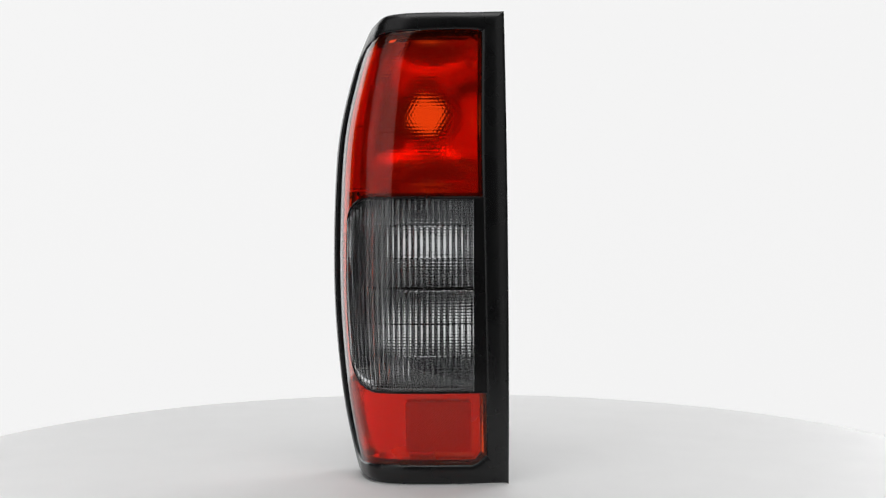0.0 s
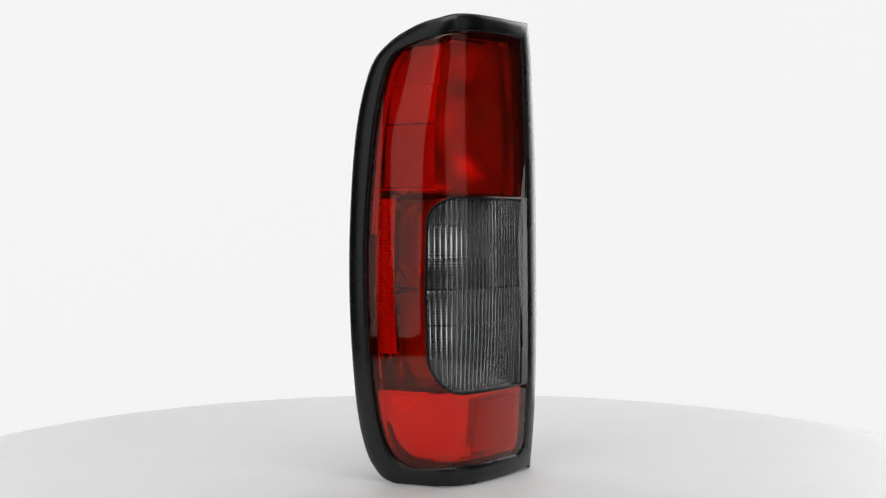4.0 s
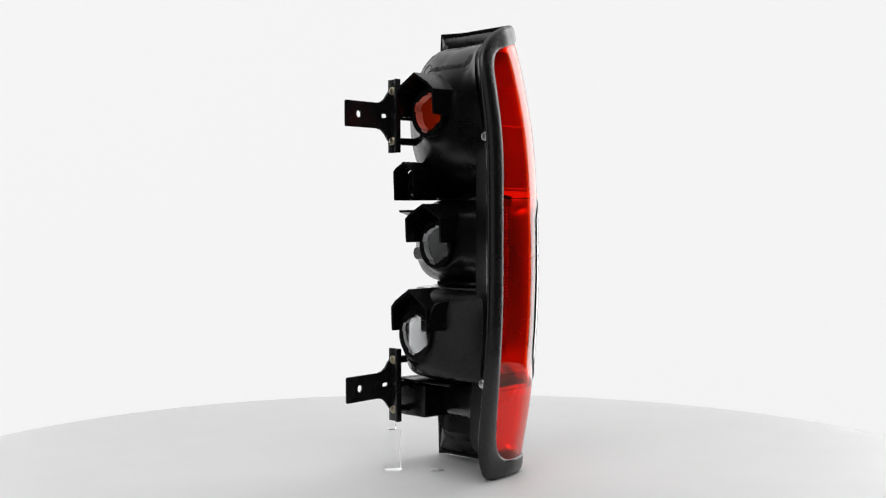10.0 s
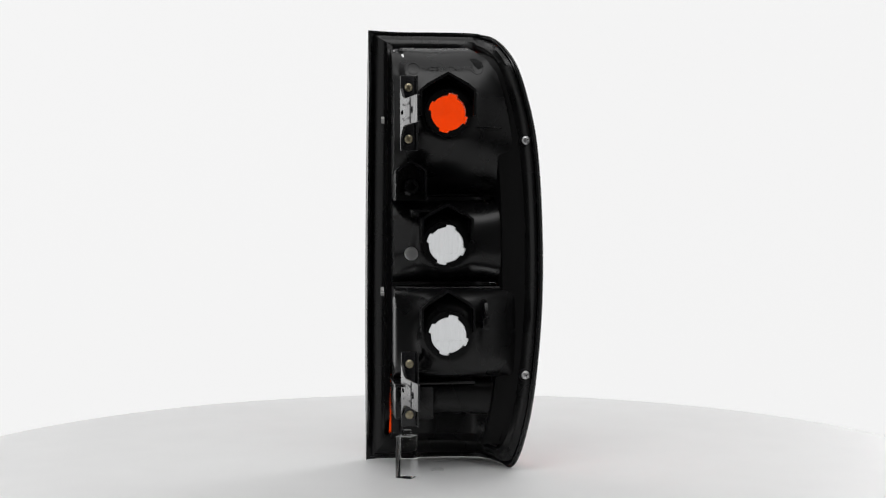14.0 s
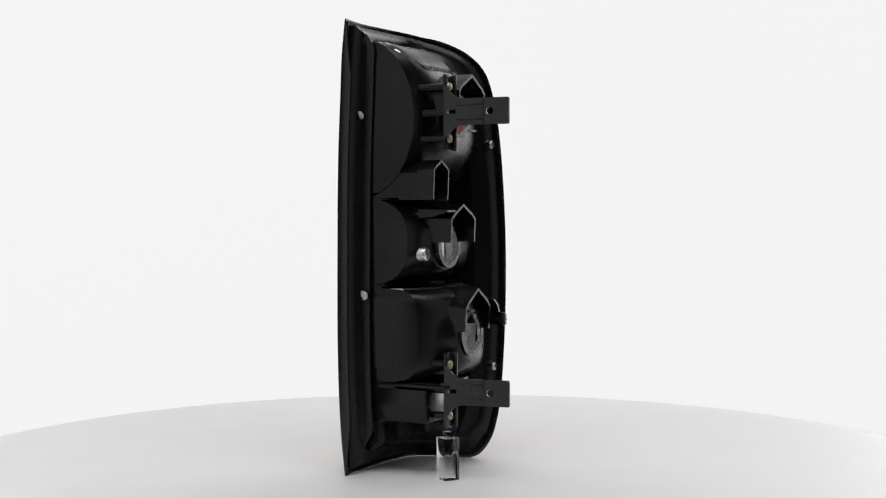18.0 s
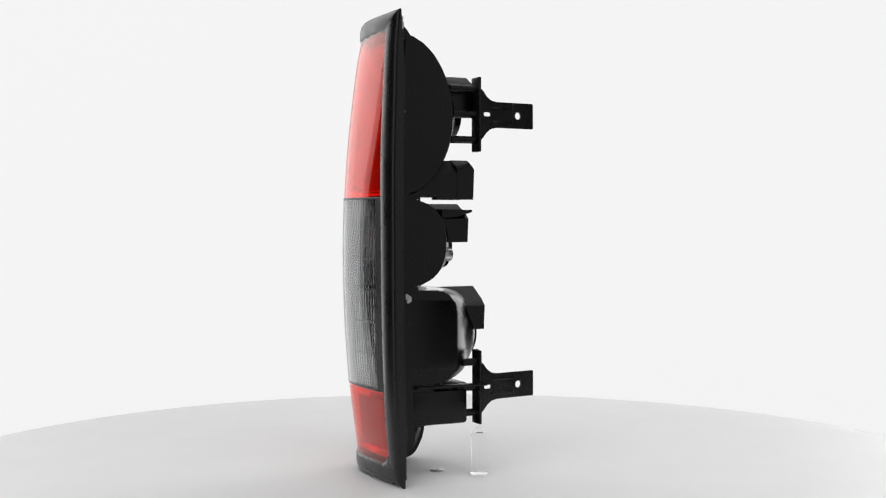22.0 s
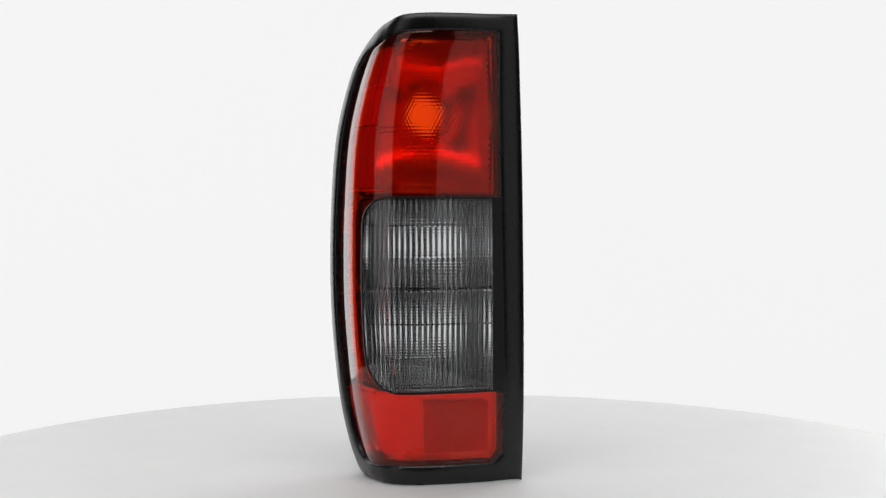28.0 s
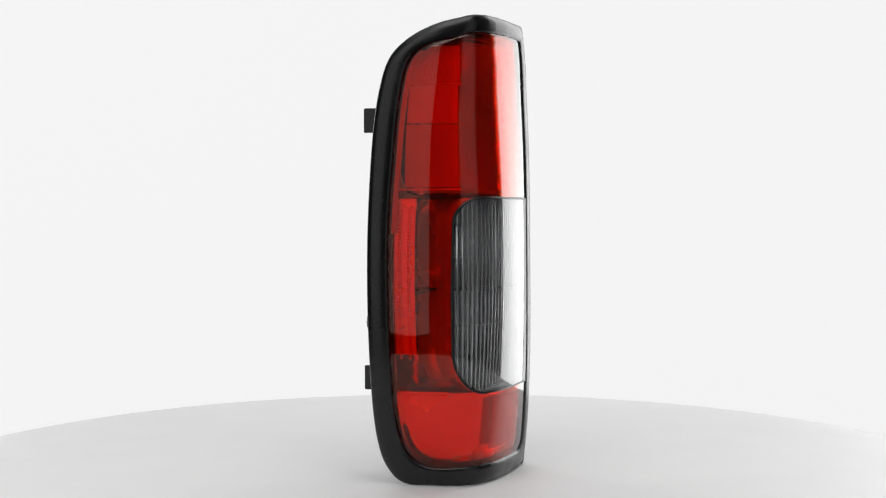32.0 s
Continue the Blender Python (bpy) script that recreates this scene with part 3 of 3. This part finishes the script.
def build_housing(lamp):
    # flange: a channel that follows the frame behind the lenses
    bm = bmesh.new()
    prof = ((0.26, -0.0050), (0.32, -0.0095), (0.48, -0.0112), (0.60, -0.0140), (0.76, -0.0145), (0.78, -0.0148), (1.02, -0.0150), (1.28, -0.0150), (1.28, -0.0132), (1.02, -0.0125), (0.99, -0.0062), (0.93, -0.0062), (0.91, -0.0120), (0.62, -0.0120), (0.5, -0.0095), (0.38, -0.0080), (0.34, -0.0048))
    rows = [blend_ring(t, o) for t, o in prof]
    short = blend_ring(1.03, -0.0145)
    for row, (t, o) in zip(rows, prof):
        if t > 1.2:
            for i, a in enumerate(OUT_RING):
                w = min(1.0, max(0.0, (a[0] - SY(-0.050)) / 0.03)) * min(1.0, max(0.0, (a[1] - 0.03) / 0.02)) * min(1.0, max(0.0, (0.385 - a[1]) / 0.02))
                row[i] = row[i].lerp(short[i], max(w, 1 - min(1.0, max(0.0, (a[0] - 0.004) / 0.02))))
    # deeper along the straight edge
    for row, (t, o) in zip(rows, prof):
        if o < -0.0119 and t > 0.77:
            for i, a in enumerate(OUT_RING):
                row[i].y += 0.012 * max(0.0, 1 - a[0] / 0.012) * min(1.0, max(0.0, (a[1] - 0.004) / 0.02)) * min(1.0, max(0.0, (0.420 - a[1]) / 0.02))
    skin(bm, rows + [rows[0]], closed=True)
    flange = part("flange", bm, M_HOUSING, lamp, "gloss black moulded flange", 50)
    # silvery edge of the reflector, just behind the lens opening
    bm = bmesh.new()
    rows = [blend_ring(t, o) for t, o in ((1.004, -0.0060), (1.025, -0.0117), (1.30, -0.0124))]
    short = blend_ring(1.05, -0.0120)
    for i, a in enumerate(OUT_RING):
        w = min(1.0, max(0.0, (a[0] - SY(-0.050)) / 0.03)) * min(1.0, max(0.0, (a[1] - 0.03) / 0.02)) * min(1.0, max(0.0, (0.385 - a[1]) / 0.02))
        rows[2][i] = rows[2][i].lerp(short[i], max(w, 1 - min(1.0, max(0.0, (a[0] - 0.004) / 0.02))))
    skin(bm, rows, closed=True)
    part("rim_lining", bm, M_HOUSING, flange, "black reflector rim", 50)
    for kind, b in BOWLS.items():
        bm = bmesh.new()
        bowl_mesh(bm, b, 0.0)
        shell = part("bulb_housing", bm, M_HOUSING, lamp, "black domed bulb housing with a bayonet opening", 40)
        bm = bmesh.new()
        bowl_mesh(bm, b, 0.0018)
        part("reflector", bm, M_INSIDE if kind == "upper" else M_DARK_BOWL, shell, "silvery reflector bowl" if kind == "upper" else "grey silvery reflector bowl", 40)
        bm = bmesh.new()
        hx, hz = b["hole"]
        n = 144
        ring = [hole_edge(b, 2 * math.pi * (i + 0.5) / n) for i in range(n)]
        wide = [(hx + 0.0218 * math.cos(2 * math.pi * (i + 0.5) / n), hz + 0.0218 * math.sin(2 * math.pi * (i + 0.5) / n)) for i in range(n)]
        y0, y1 = b["yh"] - 0.0012, b.get("collar", b["yh"] + 0.0025)
        rows = [[(x, y0, z) for x, z in ring], [(x, y1, z) for x, z in ring], [(x, y1, z) for x, z in wide], [(x, y0, z) for x, z in wide]]
        skin(bm, rows + [rows[0]], closed=True)
        part("collar", bm, M_HOUSING, shell, "", 40)
        bm = bmesh.new()
        inner = [(x + (hx - x) * 0.012, z + (hz - z) * 0.012) for x, z in ring]
        skin(bm, [[(x, y0 - 0.0004, z) for x, z in inner], [(x, y1 - 0.0006, z) for x, z in inner]], closed=True)
        part("collar_lining", bm, M_SILVER, shell, "silvery lining of the bulb opening", 40)
    # webs between the bowls
    for z in (0.2574, 0.1752, 0.0860):
        bm = bmesh.new()
        xs = spread(-0.0580 if z == 0.1752 else -0.0660, X_R, 28)
        out = [(x, rim_y(x, z) - 0.001) for x in xs]
        out += [(x, rim_y(x, z) + (0.005 if x < -0.055 else 0.024)) for x in reversed(xs)]
        prism(bm, out, "z", z - 0.0016, z + 0.0016)
        part("web", bm, M_HOUSING, lamp, "", 40)
    # side panel from the bowls to the far edge of the flange
    for inset, mat in ((0.0, M_HOUSING), (0.0012, M_LINING)):
        bm = bmesh.new()
        rows = []
        for z in spread(0.0225, 0.3985, 90):
            far = edge_s(z)[1]
            x = far_x(z) + 0.015
            b = skin_at(far + 0.006, z, -0.0135 - inset) - Vector((0, inset * 1.5, 0))
            c = skin_at(far + 0.002, z, -0.0060)
            a = Vector((x - inset, b.y - 0.006 - inset * 0.5, z))
            d = Vector((x + (-0.0015 if inset else 0.001), min(a.y - 0.001, back_y(x, max(z, 0.0600)) - 0.002), z))
            if inset and 0.09 < z < 0.255:
                d = Vector((x - 0.0015, a.y - 0.011, z))
            rows.append([d, a, a.lerp(b, 0.5) + Vector((0, -0.001, 0)), b] + ([c] if inset else [b + Vector((0.0005, 0.0005, 0))]))
        skin(bm, rows)
        if inset:
            part("lining", bm, mat, panel, "silvery lining", 40)
        else:
            panel = part("side_panel", bm, M_SATIN, lamp, "", 40)
    # closed chamber below the bowls
    bm = bmesh.new()
    rows = []
    for z in spread(0.0190, 0.0475, 4) + ease(0.0480, 0.0869, 16):
        row = [(x, low_y(x, z), z) for x in spread(far_x(z), X_R, 30)]
        rows.append([(row[0][0], rim_y(row[0][0], z), z)] + row + [(row[-1][0], rim_y(row[-1][0], z), z)])
    skin(bm, rows)
    shell = part("lower_chamber", bm, M_HOUSING, lamp, "", 40)
    bm = bmesh.new()
    rows = []
    for z in [0.0225] + spread(0.0235, 0.0835, 10) + [0.0845]:
        a, b = edge_s(max(z, Z_LO + 0.001))
        up = 0.0045 if z in (0.0225, 0.0845) else 0.0125
        rows.append([skin_at(a + 0.005, z, -0.0045)] + [skin_at(s, z, -up if s < SY(-0.052) else -0.0125) for s in spread(a + 0.0055, b - 0.004, 30)] + [skin_at(b - 0.0035, z, -0.0045)])
    skin(bm, rows)
    part("reflector", bm, M_LINING, shell, "silvery reflector lining", 40)
    # rain hoods
    for bowl, cx, half, top, sh, low, y0, y1 in (("upper", -0.007, 0.026, 0.3725, 0.3560, 0.333, -0.012, 0.0345), ("middle", -0.0075, 0.0245, 0.2520, 0.2380, 0.2160, -0.010, 0.0250), ("lower", -0.006, 0.025, 0.1735, 0.1560, 0.1340, 0.000, 0.0410)):
        bm = bmesh.new()
        hood_mesh(bm, cx, BOWLS[bowl], half, top, sh, low, y0, y1)
        part("rain_hood", bm, M_HOUSING, lamp, "", 30)
    # vent nozzle beside the upper bowl
    bm = bmesh.new()
    out = [(0.0395, 0.2555), (0.0395, 0.2800), (0.0255, 0.2915), (0.0110, 0.2800), (0.0110, 0.2555)]
    prism(bm, out, "y", -0.045, 0.002)
    for v in bm.verts:
        if v.co.y < -0.04:
            v.co.y = bowl_y(BOWLS["upper"], min(v.co.x, X_R), max(v.co.z, 0.2800))
    for i in range(18):
        z0, z1 = 0.2576 + i * 0.00125, 0.25885 + i * 0.00125
        xs = spread(0.0112, 0.0393, 7)
        prism(bm, [(x, bowl_y(BOWLS["upper"], x, z1)) for x in xs] + [(0.0393, 0.0015), (0.0112, 0.0015)], "z", z0, z1)
    hood_mesh(bm, 0.0255, None, 0.0145, 0.2920, 0.2830, 0.2555, 0.002, 0.0195, 0.0018)
    part("vent_nozzle", bm, M_HOUSING, lamp, "", 30)
    bm = bmesh.new()
    lathe(bm, [(0.0085, 0.0), (0.0085, 0.006), (0.0065, 0.008), (0.004, 0.008), (0.004, 0.002)], 24, "y", (0.0245, 0.001, 0.268))
    part("vent_spout", bm, M_HOUSING, lamp)
    # boxes low on the back
    for x0, x1, y0, y1, z0, z1 in ((0.004, 0.0410, -0.046, 0.0120, 0.050, 0.0815),):
        bm = bmesh.new()
        box(bm, x0, x1, y0, y1, z0, z1, 0.003)
        part("rear_box", bm, M_HOUSING, lamp, "", 40)
    bm = bmesh.new()
    prism(bm, [(0.0080, 0.1370), (0.0520, 0.1370), (0.0520, 0.1480), (0.0460, 0.1490), (0.0440, 0.1560), (0.0400, 0.1610), (0.0300, 0.1630), (0.0080, 0.1640)], "x", -0.0420, -0.0392)
    box(bm, -0.0422, -0.0360, 0.0470, 0.0530, 0.1370, 0.1475, 0.0008)
    box(bm, -0.0424, -0.0360, 0.0080, 0.0532, 0.1415, 0.1432, 0.0004)
    part("ledge", bm, M_HOUSING, lamp, "", 40)
    # raised lettering and moulding marks on the upper dome
    font = bpy.data.curves.new("lettering", "FONT")
    font.body, font.size, font.extrude, font.align_x = "MADE IN TAIWAN", 0.0062, 0.0004, "CENTER"
    raw = bpy.data.objects.new("lettering", font)
    scene.collection.objects.link(raw)
    me = bpy.data.meshes.new_from_object(raw.evaluated_get(bpy.context.evaluated_depsgraph_get()))
    bpy.data.objects.remove(raw)
    for v in me.vertices:
        x, z = -0.0115 - v.co.x, 0.3775 + v.co.y
        v.co = (x, bowl_y(BOWLS["upper"], x, z) + 0.0003 + v.co.z, z)
    me.materials.append(M_HOUSING)
    words = new("lettering", me)
    words.parent = lamp
    tagged(words, "raised moulded words MADE IN TAIWAN")
    for cx in (0.0210, -0.0388):
        bm = bmesh.new()
        pts = []
        for i in range(28):
            a = 2 * math.pi * i / 28
            x, z = cx + 0.0055 * math.cos(a), 0.3795 + 0.0055 * math.sin(a)
            pts.append((x, bowl_y(BOWLS["upper"], x, z) + 0.0001, z))
        tube(bm, pts, 0.00028, 6, closed=True)
        part("mould_mark", bm, M_HOUSING, lamp)
    # thin ribs
    for x0, x1, y0, y1, z0, z1 in ((-0.034, 0.030, -0.030, 0.0160, 0.0835, 0.0862), (0.034, 0.0425, -0.040, 0.0320, 0.0835, 0.0860), (-0.060, -0.036, 0.005, 0.013, 0.3220, 0.3240)):
        bm = bmesh.new()
        box(bm, x0, x1, y0, y1, z0, z1, 0.0005)
        part("rib", bm, M_HOUSING, lamp)
    bm = bmesh.new()
    prism(bm, [(-0.006, 0.2385), (0.0100, 0.2400), (0.0250, 0.2442), (0.0250, 0.2462), (-0.006, 0.2468)], "x", 0.0090, 0.0250)
    part("rib", bm, M_HOUSING, lamp, "wedge-shaped black rib", 30)
    # flange screws
    for at in ((-0.0822, 0.0165, 0.3111), (-0.0813, 0.0195, 0.0913)):
        bm = bmesh.new()
        lathe(bm, [(0.0062, -0.012), (0.0062, -0.001), (0.0055, 0.0)], 20, "y", at)
        boss = part("screw_boss", bm, M_HOUSING, lamp)
        bm = bmesh.new()
        screw_mesh(bm, at)
        part("screw", bm, M_STEEL, boss, "bright steel screw")
    # dried glue on the flange
    rng = random.Random(4)
    for y, z, r in ((-0.0550, 0.3345, 0.0042), (-0.0510, 0.1669, 0.0058)):
        x = skin_at(0.77 * SX(0.0445), z, -0.015).x + 0.0006
        bm = bmesh.new()
        for k in range(9):
            a = rng.uniform(0, 6.28)
            d = rng.uniform(0.0, 0.8) * r
            lathe(bm, [(rng.uniform(0.2, 0.42) * r, -0.0022), (rng.uniform(0.15, 0.4) * r, 0.0006), (0.05 * r, 0.0010)], 7, "x", (x, y + d * math.cos(a) * 0.6, z + d * math.sin(a)))
        part("glue_blob", bm, M_GLUE, lamp, "whitish dried glue blob", 0)
    bm = bmesh.new()
    at = (0.0239, bowl_y(BOWLS["middle"], 0.0239, 0.2053) + 0.0042, 0.2053)
    lathe(bm, [(0.0064, -0.008), (0.0064, 0.0), (0.0058, 0.0008), (0.0050, 0.0008), (0.0048, 0.0003), (0.0008, 0.0003)], 24, "y", at)
    for k in range(3):
        box(bm, -0.0046, 0.0046, 0.0, 0.0007, -0.0006, 0.0006, 0.0, Matrix.Translation(at) @ pose(0, 0, 0, 0, 25 + 60 * k, 0))
    part("vent_plug", bm, M_STEEL, lamp, "small round metal vent plug")


def build_bracket(lamp, zc, low):
    """A black bracket: an upright bar with two screws and a drilled arm to the rear."""
    bm = bmesh.new()
    z0, z1 = zc - 0.0345, zc + 0.0345 - low
    box(bm, 0.0205, 0.0365, 0.0265, 0.0290, z0, z1, 0.0008)
    box(bm, 0.0205, 0.0225, 0.0265, 0.0330, z0, z1, 0.0006)
    bar = part("bracket", bm, M_BRACKET, lamp, "black enamelled mounting bracket with a drilled arm", 40)
    # arm: flared at its root, with two holes
    hy = 0.0708
    bm = bmesh.new()
    half = ((0.0285, 0.0235), (0.0310, 0.0215), (0.0350, 0.0165), (0.0400, 0.0132), (0.0460, 0.0120), (0.0876, 0.0120), (0.0885, 0.0111))
    out = [(y, zc - h) for y, h in half] + [(y, zc + h) for y, h in reversed(half)]
    plate_with_holes(bm, out, ((hy, zc, 0.0034, 0.0), (0.0355, zc + 0.0002, 0.0019, 0.0022)), 0.0252, 0.0272)
    part("arm", bm, M_BRACKET, bar, "", 40)
    bm = bmesh.new()
    box(bm, 0.0268, 0.0281, 0.0400, 0.0640, zc + 0.0055, zc + 0.0075, 0.0005)
    box(bm, 0.0268, 0.0281, 0.0400, 0.0640, zc - 0.0075, zc - 0.0055, 0.0005)
    box(bm, 0.0268, 0.0278, 0.0640, 0.0655, zc - 0.0115, zc + 0.0115, 0.0004)
    lean(bm)
    part("stiffener", bm, M_BRACKET, bar, "", 40)
    for dz in (0.0235, -0.0235):
        bm = bmesh.new()
        screw_mesh(bm, (0.0290, 0.0290, zc + dz), 0.0040)
        part("screw", bm, M_SCREW, bar, "yellowish zinc-plated screw")
    for dz in (0.0235, 0.0, -0.0235):
        bm = bmesh.new()
        lathe(bm, [(0.0036, back_y(0.0290, zc + dz) - 0.0004), (0.0034, 0.0266)], 16, "y", (0.0290, 0, zc + dz))
        part("post", bm, M_HOUSING, bar)


def plate_with_holes(bm, outline, holes, x0, x1):
    """A plate in the y, z plane between x0 and x1 with holes (y, z, radius, half the slot's straight part)."""
    n = 24
    edges = []
    vs = [bm.verts.new((x0, y, z)) for y, z in outline]
    edges += [bm.edges.new((vs[i], vs[(i + 1) % len(vs)])) for i in range(len(vs))]
    for hy, hz, r, long in holes:
        hv = [bm.verts.new((x0, hy + r * math.cos(2 * math.pi * i / n) + math.copysign(long, math.cos(2 * math.pi * (i + 0.1) / n)), hz + r * math.sin(2 * math.pi * i / n))) for i in range(n)]
        edges += [bm.edges.new((hv[i], hv[(i + 1) % n])) for i in range(n)]
    fill = bmesh.ops.triangle_fill(bm, use_beauty=True, use_dissolve=False, edges=edges, normal=(1, 0, 0))
    faces = [f for f in fill["geom"] if isinstance(f, bmesh.types.BMFace)]
    ext = bmesh.ops.extrude_face_region(bm, geom=faces)
    bmesh.ops.translate(bm, vec=(x1 - x0, 0, 0), verts=[v for v in ext["geom"] if isinstance(v, bmesh.types.BMVert)])
    lean(bm)
    return bm


def lean(bm):
    """The arm runs from the outer edge of its bar inwards to the tip."""
    for v in bm.verts:
        v.co.x += 0.0095 * (1 - (v.co.y - 0.0285) / 0.06)


def build_lamp():
    lamp = tagged(new("tail_light"), "red and smoked tail light in black surround standing on turntable", "tail light")
    build_frame(lamp)
    build_lenses(lamp)
    build_housing(lamp)
    build_bracket(lamp, 0.3346, 0.0)
    build_bracket(lamp, 0.0812, 0.0)
    return lamp


STAND_AT = (0.0319, 0.0288)


def build_stand():
    stand = tagged(new("acrylic_stand"), "small clear acrylic block propping the lamp's lower bracket", "stand")
    bm = bmesh.new()
    box(bm, -0.0077, 0.0077, -0.0077, 0.0077, 0.0003, 0.0385, 0.0004, pose(0, 0, 0, 0, 0, -31))
    part("block", bm, M_ACRYLIC, stand, "", 30)
    bm = bmesh.new()
    box(bm, -0.0034, 0.0034, -0.0034, 0.0034, 0.0385, 0.0440, 0.0004, pose(0, 0, 0, 0, 0, -31))
    part("peg", bm, M_ACRYLIC, stand, "", 30)
    return stand


build_studio()
turntable = build_turntable()
tail_light = build_lamp()
acrylic_stand = build_stand()


def motions():
    """The table turns at an even pace and carries the lamp and its prop."""
    times = [i * 0.5 for i in range(65)]
    for thing, at in ((turntable, (0, 0, 0)), (tail_light, (0, 0, 0)), (acrylic_stand, (*STAND_AT, 0))):
        walk(thing, [(t, pose(0, 0, 0, 0, 0, turn_at(t)) @ Matrix.Translation(at)) for t in times])


motions()
